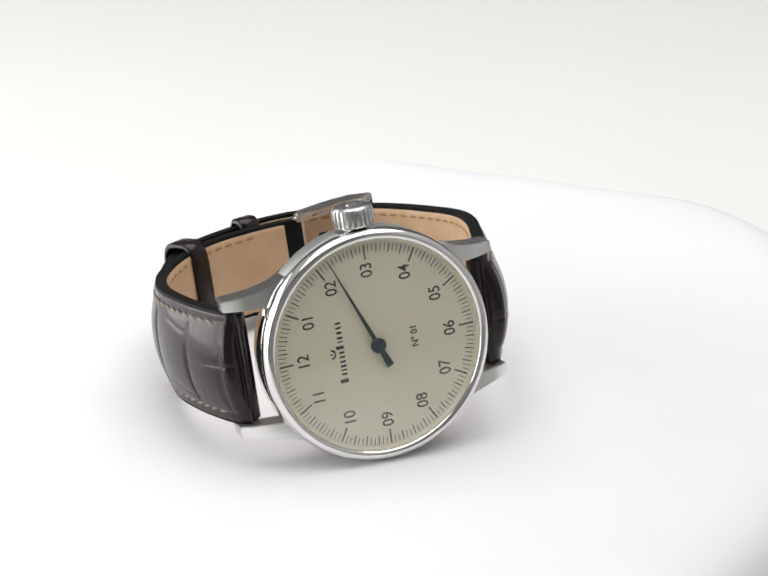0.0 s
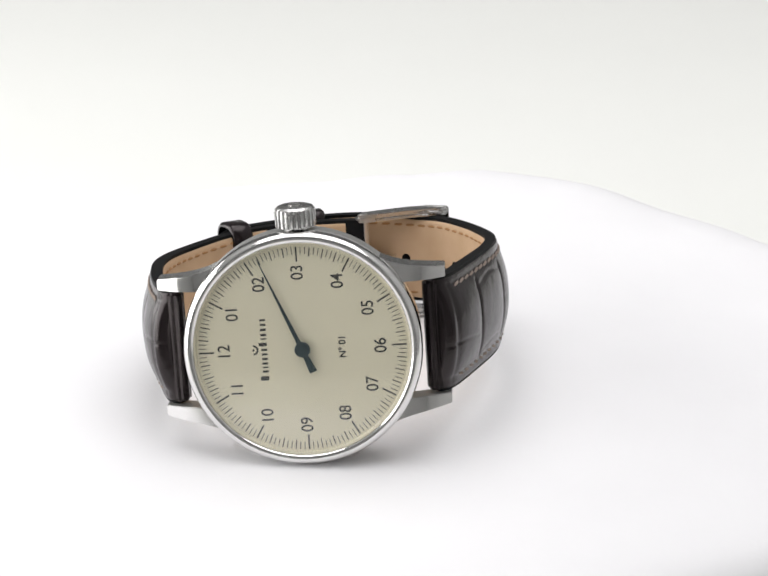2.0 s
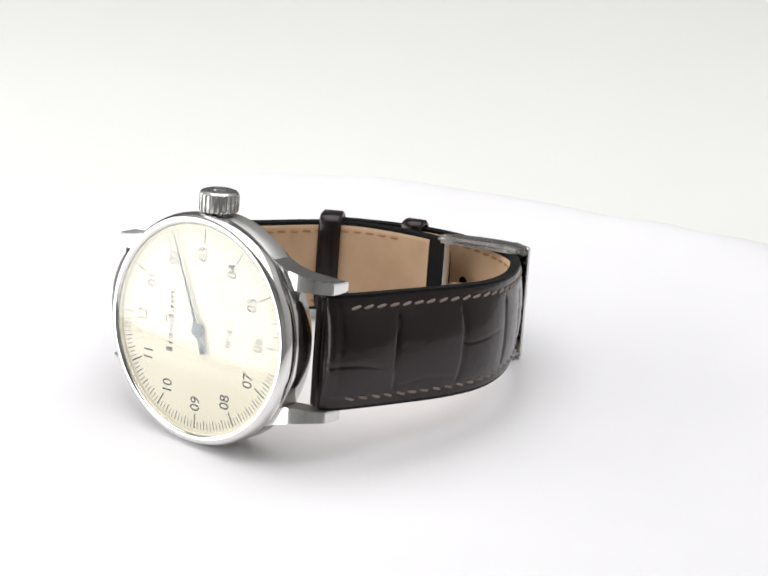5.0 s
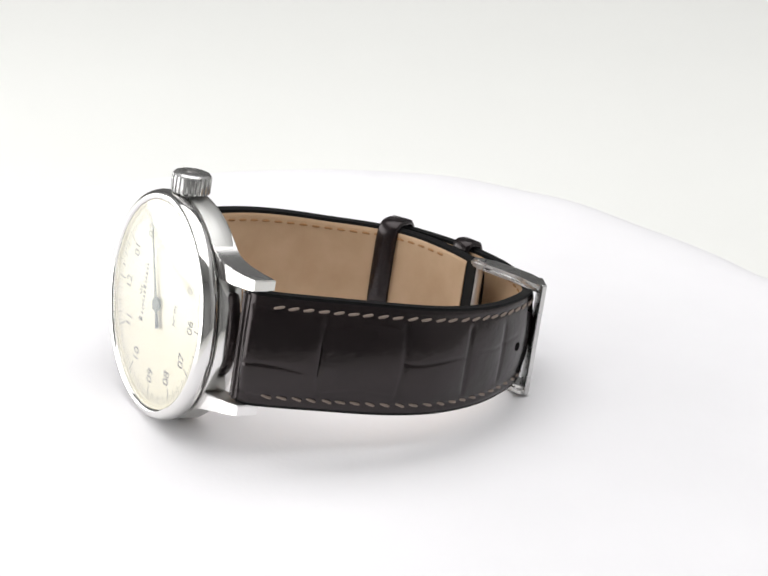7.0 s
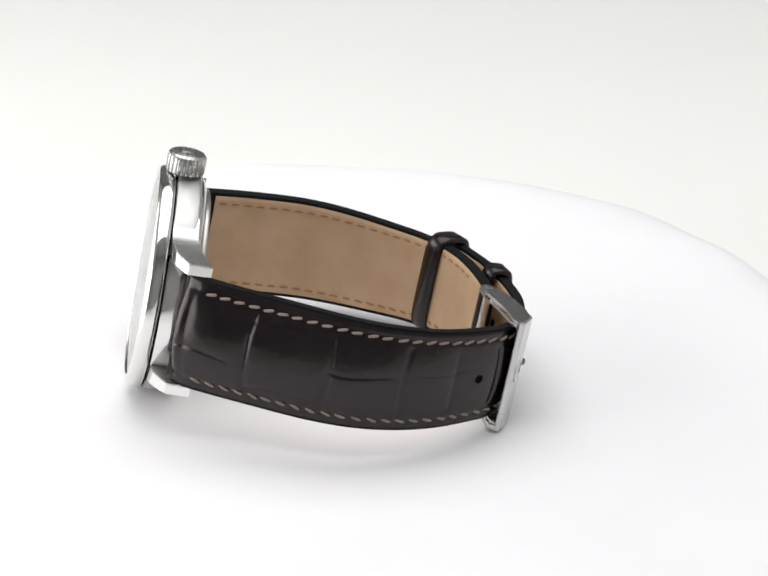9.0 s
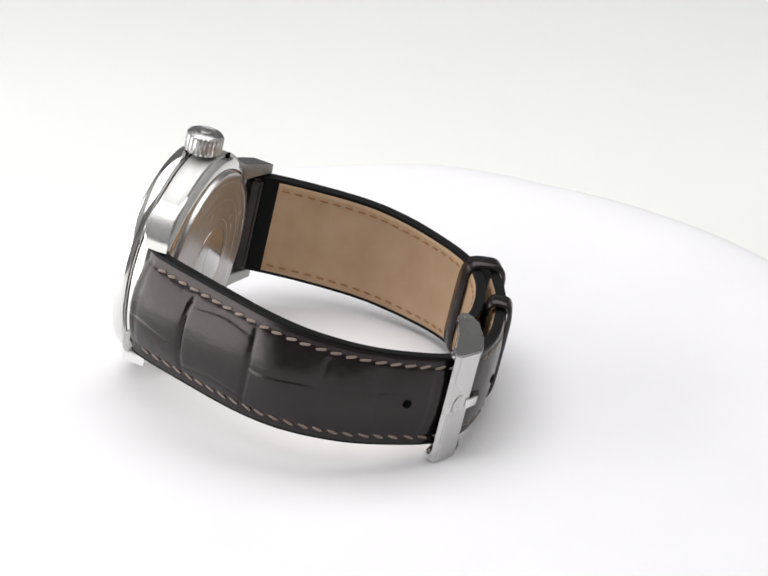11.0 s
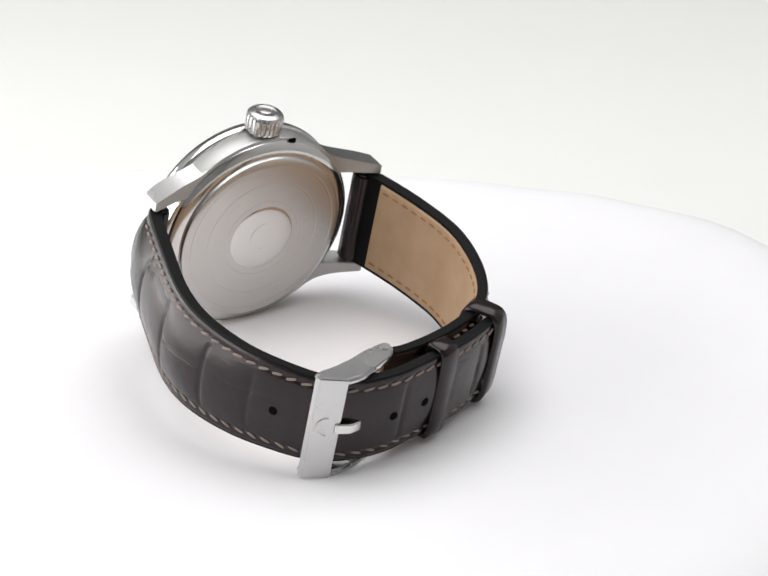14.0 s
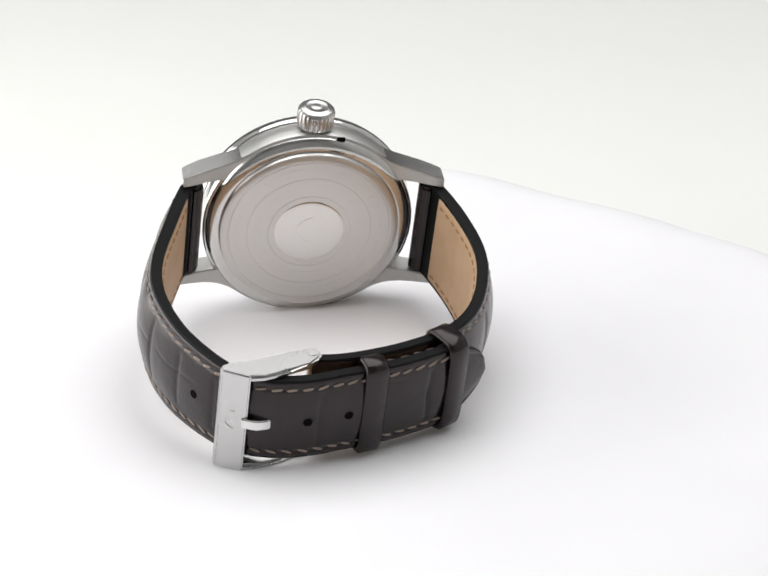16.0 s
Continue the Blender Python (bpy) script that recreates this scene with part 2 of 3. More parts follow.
def make_case():
    case = part("case", lathe([(19.6, 2.15), (21.1, 2.15), (21.45, 2.3), (21.6, 2.65), (21.6, 6.2), (21.45, 6.6), (21.0, 6.9), (20.0, 7.0), (19.0, 6.9), (19.0, 6.0)], 160),
                BRUSHED, watch, "round brushed steel case band")
    # polished between the lugs, where the strap meets the band
    case.data.materials.append(POLISHED)
    for poly in case.data.polygons:
        if abs(poly.center.z) < 10.9 * MM and math.hypot(poly.center.x, poly.center.z) > 21.2 * MM:
            poly.material_index = 1
    # black ring standing in for shade in the gap below the bezel
    part("groove_shade", lathe([(19.8, 1.7), (20.95, 1.7), (20.95, 2.4), (19.8, 2.4)], 96), DARK, case, "dark ring for the shade of the groove under the bezel")
    # a lug by cross-sections along x: inner z, outer z, front y, back y
    cuts = [(12.5, 17.4, 2.2, 6.9), (15.0, 15.6, 2.2, 6.95), (17.0, 14.75, 2.2, 7.0), (18.5, 14.3, 2.3, 7.2), (20.5, 13.85, 2.7, 7.7), (22.5, 13.5, 3.3, 8.4),
            (24.5, 13.2, 4.2, 9.2), (26.4, 12.95, 5.4, 9.9)]
    for sx in (1, -1):
        for sz in (1, -1):
            bm = bmesh.new()
            rings = []
            for x, zo, f, b in cuts:
                rings.append([bm.verts.new((sx * x, y, sz * z)) for y, z in ((f, 10.9), (f, zo), (b, zo), (b, 10.9))])
            for a, b in zip(rings, rings[1:]):
                for k in range(4):
                    bm.faces.new((a[k], a[(k + 1) % 4], b[(k + 1) % 4], b[k]))
            bm.faces.new(rings[0]), bm.faces.new(rings[-1])
            bmesh.ops.recalc_face_normals(bm, faces=bm.faces)
            rim = [e for e in bm.edges if e.calc_face_angle(0) > 0.8]
            bmesh.ops.bevel(bm, geom=rim, offset=0.16, segments=2, affect="EDGES")
            lug = part("lug", bm, POLISHED, case, "steel lug, brushed on its flank and polished in front", sharp=20)
            lug.data.materials.append(LUG)
            lug.data.materials.append(BRUSHED)
            for poly in lug.data.polygons:
                if poly.normal.z * sz > 0.75:
                    poly.material_index = 1
                elif poly.normal.y > 0.5 or poly.normal.z * sz < -0.75:
                    poly.material_index = 2
    for sx in (1, -1):
        bm = lathe([(0, -11.2), (0.75, -11.2), (0.75, 11.2), (0, 11.2)], 16, False, "Z")
        bmesh.ops.translate(bm, vec=(sx * 24.9, 7.6, 0), verts=bm.verts)
        part("spring_bar", bm, POLISHED, case)
    # bezel, polished and rounded
    part("bezel", lathe([(19.75, 0.4), (19.75, -0.6), (19.9, -1.0), (20.3, -1.25), (20.8, -1.22), (21.25, -0.95), (21.55, -0.5), (21.75, 0.1), (21.85, 0.7), (21.8, 1.25),
                         (21.65, 1.65), (21.3, 1.9), (20.2, 1.95)], 192), POLISHED, watch, "polished rounded steel bezel", sharp=50)
    part("flange", lathe([(19.78, 0.3), (19.78, -0.6), (19.45, -0.5), (19.3, 0.02), (19.3, 0.3)], 160), DIAL, watch)
    # crystal, slightly domed
    dome = [(19.7 * k / 14, -0.85 - 0.85 * (1 - (k / 14) ** 2)) for k in range(15)]
    under = [(r, y + 0.3) for r, y in dome[::-1]]
    glass = part("crystal", lathe(dome + [(19.72, -0.65)] + under, 128, False), GLASS, watch, "clear domed crystal", sharp=60)
    glass.visible_shadow = False
    # screwed back: a broad satin disc with turned grooves, a narrow sloping ring round it
    back = part("case_back", lathe([(0, 9.2), (8.3, 9.2), (8.36, 9.15), (8.6, 9.15), (8.66, 9.2), (12.6, 9.2), (12.66, 9.16), (12.9, 9.16), (12.96, 9.2), (16.4, 9.2), (16.46, 9.15), (16.7, 9.15),
                                    (16.76, 9.2), (17.7, 9.17), (18.2, 9.0), (18.35, 8.7), (18.35, 7.2), (0, 7.2)], 160, False), SATIN_BACK, watch, "satin steel screwed case back", sharp=30)
    part("back_ring", lathe([(18.35, 8.2), (18.8, 8.25), (20.0, 7.75), (20.7, 7.3), (20.95, 6.9), (18.35, 6.9)], 160), RING, watch, "smooth sloping steel ring", sharp=40)
    bm = lathe([(0, 9.38), (4.0, 9.37), (6.2, 9.35), (6.9, 9.31), (7.15, 9.24), (7.2, 9.1), (0, 9.1)], 80, False)
    medallion = part("medallion", bm, RING, back, "smooth round medallion", sharp=30)
    # a raised crescent on the medallion and engraved writing round it, too fine to read
    arc = [(r * math.cos(a), r * math.sin(a)) for r, order in ((3.3, 1), (2.6, -1)) for a in [math.radians(180 * k / 14) for k in range(15)][::order]]
    part("medallion_mark", prism(bmesh.new(), arc, lambda u, v, e: (v - 0.6, 9.36 + 0.06 * e, u)), RING, medallion, smooth=False)
    rng = random.Random(5)
    bar = bmesh.new()
    prism(bar, [(-0.27, -0.5), (0.27, -0.5), (0.27, 0.5), (-0.27, 0.5)], lambda u, v, e: (u, 0.03 - 0.06 * e, v))
    bar_mesh = mesh_of("engraving", bar, SATIN_BACK, False)
    for radius, count, skip in ((10.6, 70, 0.3), (14.7, 96, 0.25)):
        for k in range(count):
            if rng.random() < skip:
                continue
            a = 2 * math.pi * k / count
            ob = part("engraving", bar_mesh, None, back)
            ob.matrix_local = Matrix.Translation((radius * MM * math.cos(a), 9.2 * MM, radius * MM * math.sin(a))) @ Matrix.Rotation(-a + math.pi / 2, 4, "Y")
    # the notch is not cut: a dark block gives its shade
    notch = prism(bmesh.new(), [(-0.8, -0.5), (0.8, -0.5), (0.8, 0.5), (-0.8, 0.5)], lambda u, v, e: (-4.9 + u, 7.25 - 0.5 * e, 20.6 + v), 0.1)
    part("opening_notch", notch, DARK, case, "small notch for opening the back, its shade a dark block")
    # crown with flutes
    seg = 120
    flute = lambda k, r, h: r - (0.42 if 22.3 < h < 25.3 and k % 5 in (0, 1) else 0)
    crown = part("crown", lathe([(0, 21.0), (2.2, 21.0), (2.3, 22.0), (3.3, 22.0), (3.65, 22.15), (3.75, 22.4), (3.78, 25.0), (3.6, 25.45), (3.25, 25.8), (2.7, 26.0), (2.2, 26.1), (1.9, 26.0),
                                  (0, 26.0)], seg, False, "Z", flute), SATIN, watch, "fluted steel crown", sharp=25)
    crown.location = (0, 3.35 * MM, 0)
    bm = lathe([(0, 26.2), (0.9, 26.18), (1.1, 26.1), (1.1, 25.9), (0, 25.9)], 32, False, "Z")
    part("crown_emblem", bm, SATIN_BACK, crown)
    stem = lathe([(2.0, 20.6), (2.6, 20.6), (2.6, 21.2), (2.0, 21.2)], 48, True, "Z")
    part("crown_tube", stem, DARK, crown)


make_case()


def text_mesh(name, body, size, squeeze=1.0, heavy=0.02):
    """Built-in letters as a thin mesh, centred; x along the line, y up, z out."""
    cu = bpy.data.curves.new(name, "FONT")
    cu.body, cu.size, cu.align_x, cu.align_y, cu.extrude = body, size, "CENTER", "CENTER", 0.012
    cu.offset = heavy
    ob = bpy.data.objects.new(name, cu)
    scene.collection.objects.link(ob)
    mesh = bpy.data.meshes.new_from_object(ob.evaluated_get(bpy.context.evaluated_depsgraph_get()))
    bpy.data.objects.remove(ob)
    bpy.data.curves.remove(cu)
    mesh.transform(Matrix.Diagonal((squeeze * MM, MM, MM, 1)))
    mesh.name = name
    mesh.materials.clear()
    mesh.materials.append(PRINT)
    return mesh


# letters read from 9 towards 3, their tops towards 12; they stand out of the dial's front
LETTERS = Matrix(((0, -1, 0, 0), (0, 0, -1, 0), (1, 0, 0, 0), (0, 0, 0, 1)))


def on_dial(x, y, z):
    return Matrix.Translation((x * MM, y * MM, z * MM)) @ LETTERS


def make_dial_parts():
    dial = part("dial", lathe([(0, 0), (19.3, 0), (19.35, 0.1), (19.3, 0.35), (0, 0.35)], 128, False), DIAL, watch, "ivory dial with black hour track")

    def mark(name, width, length):
        bm = prism(bmesh.new(), [(-width / 2, -length), (width / 2, -length), (width / 2, 0), (-width / 2, 0)], lambda u, v, e: (u, -0.02 + 0.03 * e, v))
        return mesh_of(name, bm, PRINT, False)

    hour, quarter, minute = mark("hour_mark", 0.3, 2.75), mark("quarter_mark", 0.19, 1.75), mark("minute_mark", 0.13, 1.4)
    for k in range(144):
        mesh = hour if k % 12 == 0 else quarter if k % 3 == 0 else minute
        ob = part(mesh.name, mesh, None, dial)
        ob.matrix_local = Matrix.Rotation(2 * math.pi * k / 144, 4, "Y") @ Matrix.Translation((0, 0, 18.95 * MM))
    for h in range(1, 13):
        a = radians(30 * (h - 3))
        ob = part("numeral", text_mesh("numeral", f"{h:02d}", 3.15, 0.9, 0.028), None, dial)
        ob.matrix_local = on_dial(14.25 * math.sin(a), -0.02, 14.25 * math.cos(a))
    ob = part("caption", text_mesh("caption", "N\u00b0 01", 1.8, 0.95, 0.04), None, dial)
    ob.matrix_local = on_dial(7.3, -0.02, 0.1)
    # the maker's mark as plain shapes: a row of bars under a small arc with a dot
    widths = [1.25, 0.62, 0.4, 0.62, 0.62, 0.62, 0.62, 1.0, 0.4, 0.72, 0.72, 0.62, 0.62]
    pos = -5.6
    for k, w in enumerate(widths):
        tall = 1.5 if k in (0, 7) else 1.05
        bm = prism(bmesh.new(), [(0, 0), (0.62 * w, 0), (0.62 * w, tall), (0, tall)], lambda u, v, e: (u, v, 0.02 * e))
        ob = part("maker_bar", bm, PRINT, dial, smooth=False)
        ob.matrix_local = on_dial(-6.45, -0.005, pos)
        pos += w + 0.24
    bm = bmesh.new()
    arc = [(r * math.cos(a), r * math.sin(a) - 0.0) for r, order in ((0.95, 1), (0.62, -1)) for a in [math.radians(180 + 180 * k / 12) for k in range(13)][::order]]
    prism(bm, arc, lambda u, v, e: (u, v, 0.02 * e))
    prism(bm, [(0.22 * math.cos(k * math.pi / 4), 0.22 * math.sin(k * math.pi / 4) - 0.05) for k in range(8)], lambda u, v, e: (u, v, 0.02 * e))
    ob = part("maker_arc", bm, PRINT, dial, smooth=False)
    ob.matrix_local = on_dial(-9.0, -0.005, 0.15)

    # the single pointer, a little after two
    bm = bmesh.new()
    outline = [(-0.05, 18.5), (-0.42, 1.2), (-0.5, 0), (-0.5, -1.2), (-0.72, -4.6), (0.72, -4.6), (0.5, -1.2), (0.5, 0), (0.42, 1.2), (0.05, 18.5)]
    prism(bm, outline, lambda u, v, e: (u, -0.6 - 0.15 * e, v))
    pointer = part("pointer", bm, BLUED, watch, "long tapered blued steel pointer", smooth=False)
    pointer.matrix_local = Matrix.Rotation(radians(-22.7), 4, "Y")
    part("pointer_hub", lathe([(0, -0.3), (1.4, -0.3), (1.42, -0.85), (1.3, -0.93), (0.6, -0.97), (0.55, -1.03), (0, -1.06)], 48, False), BLUED, pointer, sharp=30)


make_dial_parts()


# ---- strap ----
LONG = [(24.0, 6.2), (26.5, 9.6), (30.4, 21.0), (34.0, 33.5), (34.5, 43.0), (31.8, 53.0), (27.6, 61.0), (23.1, 66.5), (17.0, 69.6), (9.6, 70.5), (1.8, 69.2), (-6.0, 67.2), (-13.0, 64.4), (-19.8, 60.8), (-26.2, 56.0)]
SHORT = [(-24.0, 6.2), (-26.2, 9.6), (-29.0, 20.5), (-30.1, 32.5), (-28.0, 43.0), (-24.2, 50.8), (-18.4, 57.0), (-11.4, 61.0), (-4.2, 63.4), (3.0, 64.7), (8.2, 64.6)]


class Strap:
    """A padded leather strap: a centre line, its thickness, half width and height."""

    def __init__(self, line, side, thick, half, rise, creases, seams):
        self.pts, self.side, self.thick, self.half, self.rise, self.creases, self.seams = spline(line), side, thick, half, rise, creases, seams
        self.length = 0.4 * (len(self.pts) - 1)

    def near(self, x, y):
        """The arc length at the point nearest to (x, y)."""
        q = Vector((x, y))
        return 0.4 * min(range(len(self.pts)), key=lambda k: (self.pts[k] - q).length)

    def at(self, s):
        k = min(len(self.pts) - 2, max(0, int(s / 0.4)))
        p = self.pts[k].lerp(self.pts[k + 1], s / 0.4 - k)
        a, b = self.pts[max(0, k - 3)], self.pts[min(len(self.pts) - 1, k + 4)]
        tangent = (b - a).normalized()
        out = Vector((tangent.y, -tangent.x)) * self.side
        return p, tangent, out

    def outer(self, s, w):
        """How far the outer face stands out from the centre line."""
        t = blend(self.thick, s)
        pad = max(0, 1 - (abs(w) / 0.86) ** 2.3)
        h = min(t, 2.0) * 0.5 + (t - min(t, 2.0)) * 0.75 * pad
        h -= 0.16 * math.exp(-((abs(w) - 0.8) / 0.035) ** 2)
        h -= 0.35 * smooth_step(0.9, 1.0, abs(w))
        for place, depth, bend, limit in self.creases:
            d = s - place - bend * w * w
            h -= 1.2 * depth * math.exp(-(d / 0.34) ** 2) * (1 - smooth_step(limit - 0.06, limit + 0.04, abs(w)))
        marks = [0.0] + sorted(c[0] for c in self.creases) + [self.length]
        for a, b in zip(marks, marks[1:]):
            if a <= s < b:
                u = 2 * (s - a) / (b - a) - 1
                h += 0.42 * (1 - u * u) ** 0.7 * max(0, 1 - (w / 0.74) ** 2) * min(1, t / 3.5)
        for place, s0, s1, depth in self.seams:
            if s0 - 2 < s < s1 + 2:
                d = w - place - 0.05 * math.sin(s * 0.35)
                h -= 0.6 * depth * math.exp(-(d / 0.03) ** 2) * smooth_step(s0 - 1.5, s0 + 1, s) * (1 - smooth_step(s1 - 1, s1 + 1.5, s))
        return h

    def inner(self, s, w):
        t = blend(self.thick, s)
        return -(min(t, 2.0) * 0.5 + (t - min(t, 2.0)) * 0.25)

    def place(self, s, w, h):
        p, _, out = self.at(s)
        q = p + out * h
        return (q.x, q.y, blend(self.rise, s) + w * blend(self.half, s))

    def matrix(self, s, w, h):
        p, tangent, out = self.at(s)
        m = Matrix.Identity(4)
        m.col[0][:3], m.col[1][:3], m.col[2][:3] = (tangent.x, tangent.y, 0), (0, 0, 1), (out.x, out.y, 0)
        return Matrix.Translation(Vector(self.place(s, w, h)) * MM) @ m

    def body(self, tip):
        n, w_rows = len(self.pts), [-1, -0.985, -0.95, -0.9, -0.86, -0.83, -0.8, -0.77, -0.74] + [-0.7 + 0.03 * j for j in range(24)]
        w_rows = w_rows + [-w for w in w_rows[::-1]]
        verts, faces = [], []
        for k in range(n):
            s = 0.4 * k
            start = math.sqrt(max(0.02, 1 - (1 - min(1, s / 1.8)) ** 2))
            left = self.length - s
            narrow = min(1, 0.12 + math.sqrt(max(0, left / 11.0))) if tip else 1
            ring = [self.place(s, w * narrow, self.outer(s, w) * start) for w in w_rows]
            ring += [self.place(s, w * narrow, self.inner(s, w) * start) for w in (0.985, 0.5, 0, -0.5, -0.985)]
            verts += ring
        m = self.ring = len(w_rows) + 5
        for k in range(n - 1):
            for j in range(m):
                a, b = k * m + j, k * m + (j + 1) % m
                faces.append((a, b, b + m, a + m))
        faces += [tuple(range(m))[::-1], tuple(range((n - 1) * m, n * m))]
        bm = bmesh.new()
        vs = [bm.verts.new(v) for v in verts]
        for f in faces:
            bm.faces.new([vs[i] for i in f])
        return bm

    def lining(self, s0, s1, inset):
        bm, rows = bmesh.new(), []
        count = int((s1 - s0) / 0.8)
        for k in range(count + 1):
            s = s0 + (s1 - s0) * k / count
            h = self.inner(s, 0)
            wide = 1 - inset / blend(self.half, s)
            rows.append([bm.verts.new(self.place(s, w * wide, h - d)) for w, d in ((-1, -0.02), (-0.985, 0.12), (-0.9, 0.2), (-0.5, 0.22), (0, 0.22), (0.5, 0.22), (0.9, 0.2), (0.985, 0.12), (1, -0.02))])
        for a, b in zip(rows, rows[1:]):
            for j in range(8):
                bm.faces.new((a[j], b[j], b[j + 1], a[j + 1]))
            bm.faces.new((a[8], b[8], b[0], a[0]))
        bm.faces.new(rows[0]), bm.faces.new(rows[-1])
        return bm


def stitch_mesh(name, mat, long, wide):
    bm = bmesh.new()
    rings = []
    for x, f in ((-0.5, 0.35), (-0.36, 0.85), (0, 1), (0.36, 0.85), (0.5, 0.35)):
        rings.append([bm.verts.new((x * long, f * wide * math.cos(a), f * wide * 0.8 * math.sin(a) - 0.3 * wide * (1 - f))) for a in [math.pi * j / 3 for j in range(6)]])
    for a, b in zip(rings, rings[1:]):
        for j in range(6):
            bm.faces.new((a[j], a[(j + 1) % 6], b[(j + 1) % 6], b[j]))
    bm.faces.new(rings[0]), bm.faces.new(rings[-1])
    return mesh_of(name, bm, mat)


def make_strap():
    rng = random.Random(11)
    long = Strap(LONG, 1, [(0, 4.4), (10, 4.6), (30, 3.9), (55, 2.7), (140, 2.4)], [(0, 10.75), (20, 10.7), (75, 9.0), (140, 8.8)],
                 [(0, -0.1), (45, 0.1), (66, 0.8), (90, 2.1), (130, 1.6)],
                 [(2.6, 0.12, 0, 0.9), (14.0, 0.28, 1.2, 0.7), (29.5, 0.26, -1.0, 0.7), (42.5, 0.22, 1.4, 0.68), (53, 0.14, 0.6, 0.6), (63, 0.14, -0.8, 0.6), (82, 0.16, 0.8, 0.66), (104, 0.18, 0.9, 0.66), (110, 0.15, -0.9, 0.66)],
                 [(-0.22, 1, 11, 0.26), (0.6, 14, 29, 0.24), (-0.6, 15, 28, 0.16), (0.05, 30, 41, 0.2), (0.2, 46, 58, 0.14), (-0.1, 66, 73, 0.1), (0.58, 92, 99, 0.12)])
    short = Strap(SHORT, -1, [(0, 4.4), (10, 4.6), (30, 3.9), (55, 2.7), (140, 2.4)], [(0, 10.75), (20, 10.7), (70, 9.0), (140, 8.8)],
                  [(0, -0.1), (40, 0.2), (66, 2.0), (90, 1.6)],
                  [(2.6, 0.12, 0, 0.9), (13.0, 0.28, -1.2, 0.7), (27.5, 0.26, 1.0, 0.7), (40.5, 0.22, 1.4, 0.68)],
                  [(0.06, 1, 12, 0.3), (-0.58, 13, 27, 0.2), (0.58, 14, 27, 0.2)])
    thread, inner_thread = stitch_mesh("stitch", THREAD, 2.1, 0.32), stitch_mesh("lining_stitch", LINING_THREAD, 1.7, 0.27)
    for strap, tip, label, cover in ((long, True, "long dark brown crocodile-grain strap half with holes", (6.4, long.length - 12)),
                                     (short, False, "short dark brown crocodile-grain strap half", (6.4, short.length - 3.8))):
        body = part("strap", strap.body(tip), LEATHER, watch, label, sharp=60)
        body.data.materials.append(EDGE)
        ring = strap.ring
        for poly in body.data.polygons:
            j = poly.index % ring
            if j < 2 or j > ring - 9:
                poly.material_index = 1
        lining = part("lining", strap.lining(cover[0], cover[1], 0.75), LINING, watch, "tan leather strap lining", sharp=60)
        s = 5.4
        while s < strap.length - (9 if tip else 12):
            for w in (-0.79, 0.79):
                ob = part("stitch", thread, None, body)
                ob.matrix_local = strap.matrix(s + rng.uniform(-0.1, 0.1), w, strap.outer(s, w) + 0.1) @ Matrix.Rotation(rng.uniform(0.16, 0.36) * (1 if w > 0 else -1), 4, "Z")
                if 6.0 < s < (long.length - 14 if tip else strap.length - 12):
                    ob = part("stitch", inner_thread, None, lining)
                    ob.matrix_local = strap.matrix(s, w * 1.0, strap.inner(s, w) - 0.24)
            s += 2.75
    for sx in (1, -1):
        fold = [(21.9, 6.8), (22.5, 5.6), (23.6, 5.0), (24.6, 5.4), (25.1, 6.8), (25.2, 8.8), (24.5, 9.6), (23.0, 9.4), (22.0, 8.3)]
        bm = prism(bmesh.new(), fold, lambda u, v, e: (sx * u, v, -10.45 + 20.7 * e), 0.5)
        part("strap_fold", bm, LEATHER, watch, "black folded strap end round the spring bar", sharp=40)
    # punched holes along the long half, as raised black discs for their shade
    for x, y in HOLES:
        x_s = long.near(x, y)
        bm = lathe([(0, 0.02), (0.6, 0.03), (0.65, 0.07), (0.75, 0.09), (0.85, 0.05), (0.9, -0.1), (0, -0.3)], 24, False, "Z")
        ob = part("punch_hole", bm, DARK, watch, "round punched strap hole, its shade a raised black disc")
        ob.matrix_local = long.matrix(x_s, 0, max(long.outer(x_s + d, 0) for d in (-0.9, -0.45, 0, 0.45, 0.9)) + 0.02)
    # the same holes from inside, their depth again only flat black discs
    for x, y in HOLES:
        x_s = long.near(x, y)
        bm = lathe([(0, -0.02), (0.85, -0.02), (0.95, 0.03), (0.85, 0.1), (0, 0.1)], 20, False, "Z")
        ob = part("lining_hole", bm, DARK, watch)
        ob.matrix_local = long.matrix(x_s, 0, long.inner(x_s, 0) - 0.26)
    # keepers round both halves: a fixed one and a sliding one
    for x, y, grow, label in ((-2.6, 68.2, 0.0, "fixed dark leather keeper"), (-18.8, 61.4, 0.15, "sliding dark leather keeper")):
        s = long.near(x, y)
        p, tangent, out = long.at(s)
        q = min((short.at(0.4 * k)[0] for k in range(len(short.pts))), key=lambda v: (v - p).length)
        if not grow:  # its ends are sewn in between leather and lining
            q = q + (p - q).normalized() * 3.3
        mid, gap = (p + q) / 2, (p - q).length
        high, deep = blend(long.half, s) + 0.55 + grow, gap / 2 + 1.5 + grow
        rise = blend(long.rise, s)
        bm = bmesh.new()
        loops = []
        for t, k in ((-2.3, 0.5), (-1.8, 1.0), (1.8, 1.0), (2.3, 0.5)):
            for grow_by in (0.0, 0.85 * k):
                ring = []
                for j in range(40):
                    a = 2 * math.pi * j / 40
                    cx, cy = math.cos(a), math.sin(a)
                    u = (deep + grow_by) * math.copysign(abs(cx) ** 0.55, cx)
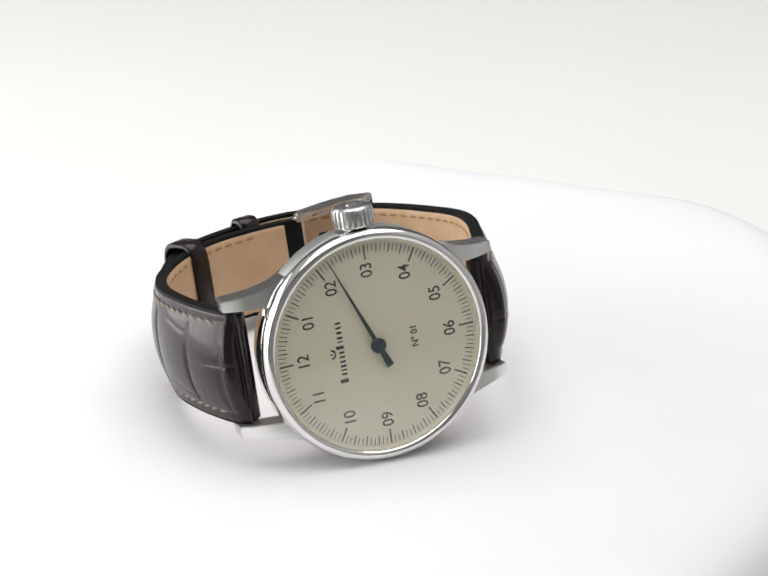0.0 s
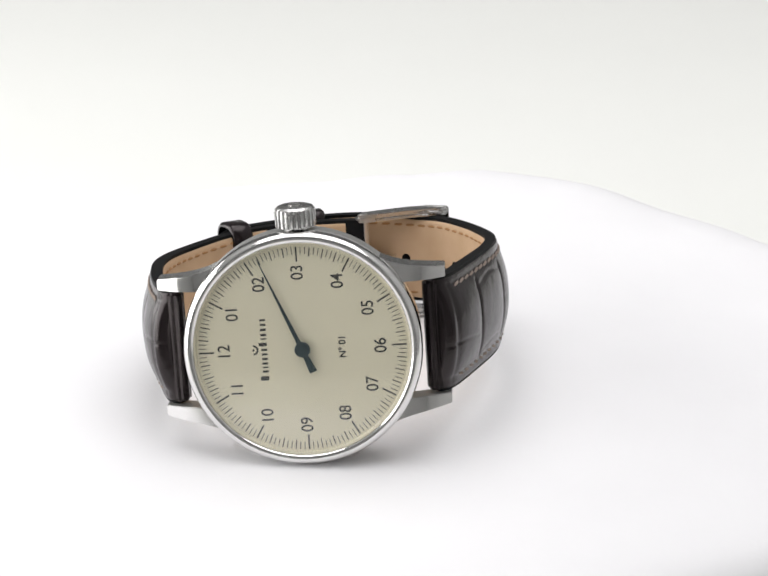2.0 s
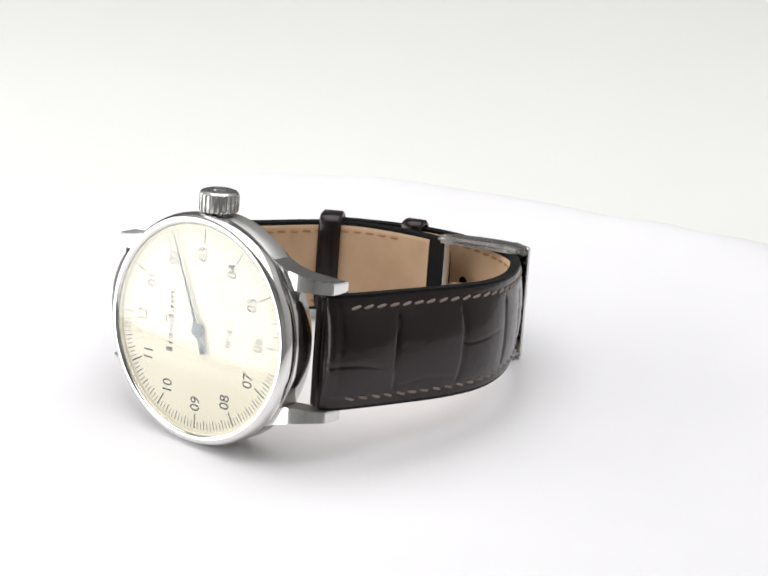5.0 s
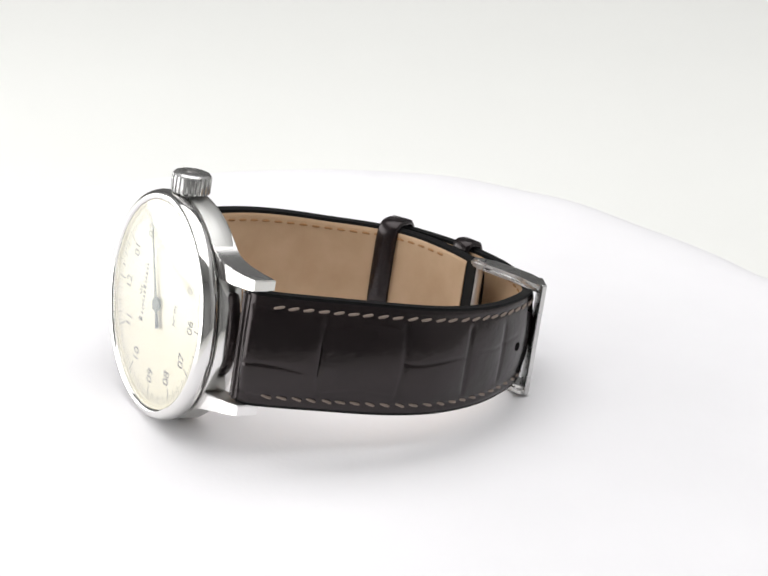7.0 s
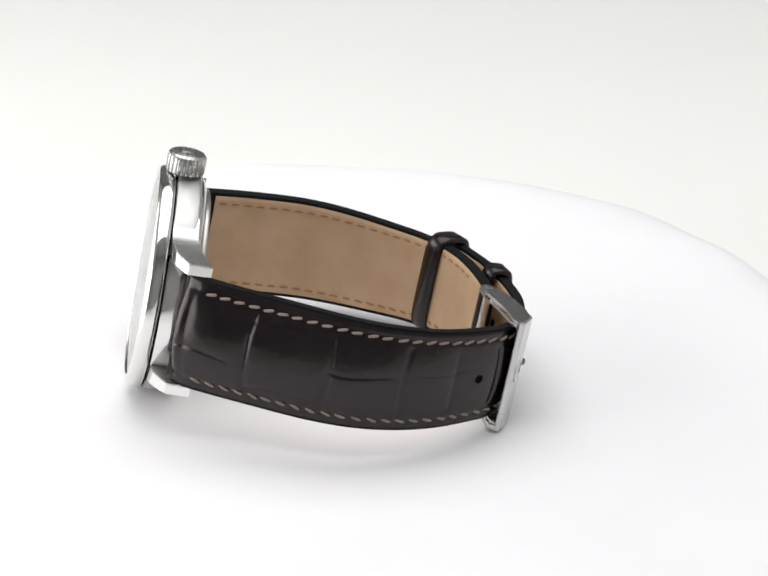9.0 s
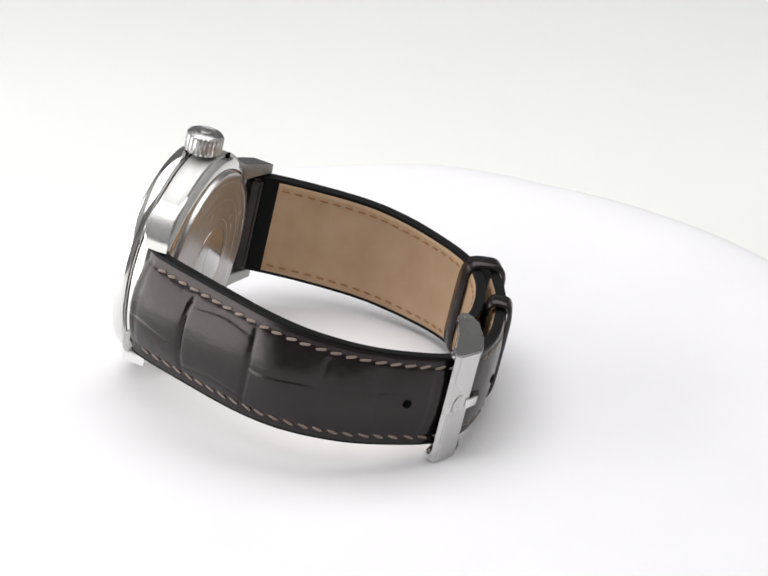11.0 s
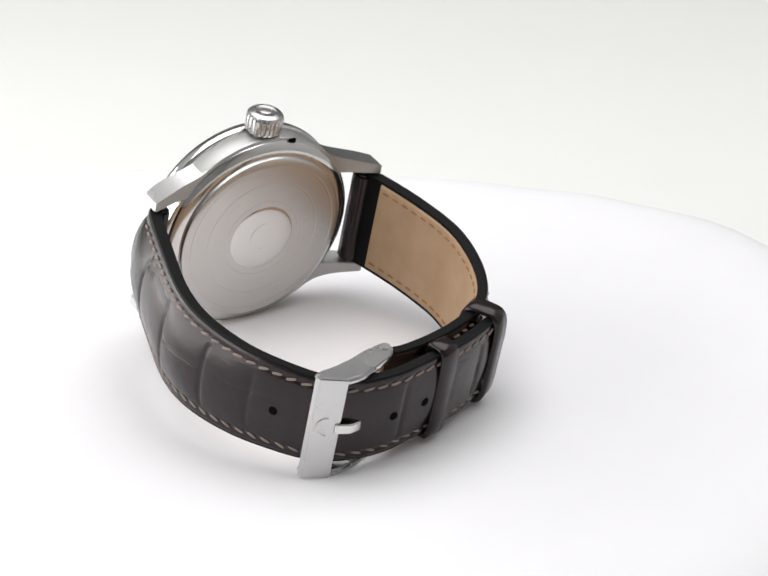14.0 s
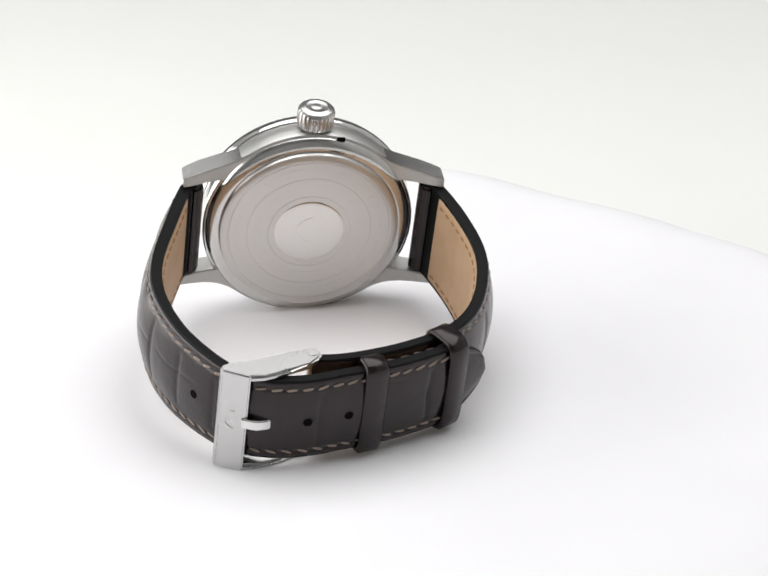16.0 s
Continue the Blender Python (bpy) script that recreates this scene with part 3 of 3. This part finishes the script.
                    v = (high + grow_by) * math.copysign(abs(cy) ** 0.36, cy)
                    base = mid + tangent * t + out * u
                    ring.append(bm.verts.new((base.x, base.y, rise + v)))
                loops.append(ring)
        order = [loops[1], loops[3], loops[5], loops[7], loops[6], loops[4], loops[2], loops[0]]
        for a, b in zip(order, order[1:] + order[:1]):
            for j in range(40):
                bm.faces.new((a[j], a[(j + 1) % 40], b[(j + 1) % 40], b[j]))
        part("keeper", bm, LEATHER, watch, label, sharp=50)


HOLES = [(28.4, 61.6), (16.6, 70.4), (9.4, 71.9), (1.8, 70.4)]
make_strap()


def make_buckle():
    bm = bmesh.new()
    bar = [(25.6, 67.8), (25.4, 69.1), (20.5, 71.3), (20.0, 70.4), (24.7, 68.2)]
    prism(bm, bar, lambda u, v, e: (u, v, -10.8 + 22.4 * e), 0.25)
    arm = [(25.5, 67.4), (25.3, 68.9), (20.5, 71.1), (17.5, 70.9), (13.0, 69.4), (9.2, 67.2), (6.8, 65.4), (6.3, 63.7), (7.2, 62.5), (9.0, 62.6), (12.5, 64.6), (17.0, 66.2), (21.0, 66.6), (24.0, 66.4)]
    for z0, z1 in ((10.0, 11.55), (-10.75, -9.2)):
        prism(bm, arm, lambda u, v, e: (u, v, z0 + (z1 - z0) * e), 0.55)
    buckle = part("buckle", bm, SATIN, watch, "satin steel pin buckle", sharp=30)
    pin = lathe([(0, -10.85), (0.8, -10.85), (0.8, 11.65), (0, 11.65)], 20, False, "Z")
    bmesh.ops.translate(pin, vec=(8.2, 64.4, 0), verts=pin.verts)
    part("buckle_pin", pin, SATIN_BACK, buckle)
    tang = prism(bmesh.new(), [(8.6, 65.0), (13.5, 69.8), (16.4, 71.9), (18.6, 72.3), (21.4, 71.4), (21.5, 70.8), (18.6, 71.4), (15.8, 70.6), (9.6, 64.6)], lambda u, v, e: (u, v, -0.15 + 2.1 * e), 0.2)
    part("tang", tang, POLISHED, buckle, "steel buckle tang", sharp=30)
    mark = bmesh.new()
    arc = [(r * math.cos(a), r * math.sin(a)) for r, order in ((2.2, 1), (1.7, -1)) for a in [math.radians(90 + 180 * k / 14) for k in range(15)][::order]]
    along, out = Vector((-0.912, 0.41)), Vector((0.41, 0.912))
    origin = Vector((22.7, 70.32))

    def on_bar(u, v, e):
        q = origin + along * u + out * (0.02 + 0.1 * e)
        return (q.x, q.y, 0.9 + v)
    prism(mark, arc, on_bar)
    part("emblem", mark, SATIN_BACK, buckle, "raised arc emblem", smooth=False)


make_buckle()


def motions():
    walk(turntable, [(t, pose(0, 0, 0, 0, 0, a)) for t, a in TURN])
    walk(watch, [(t, pose(0, 0, 0, 0, 0, a) @ REST) for t, a in TURN])


motions()
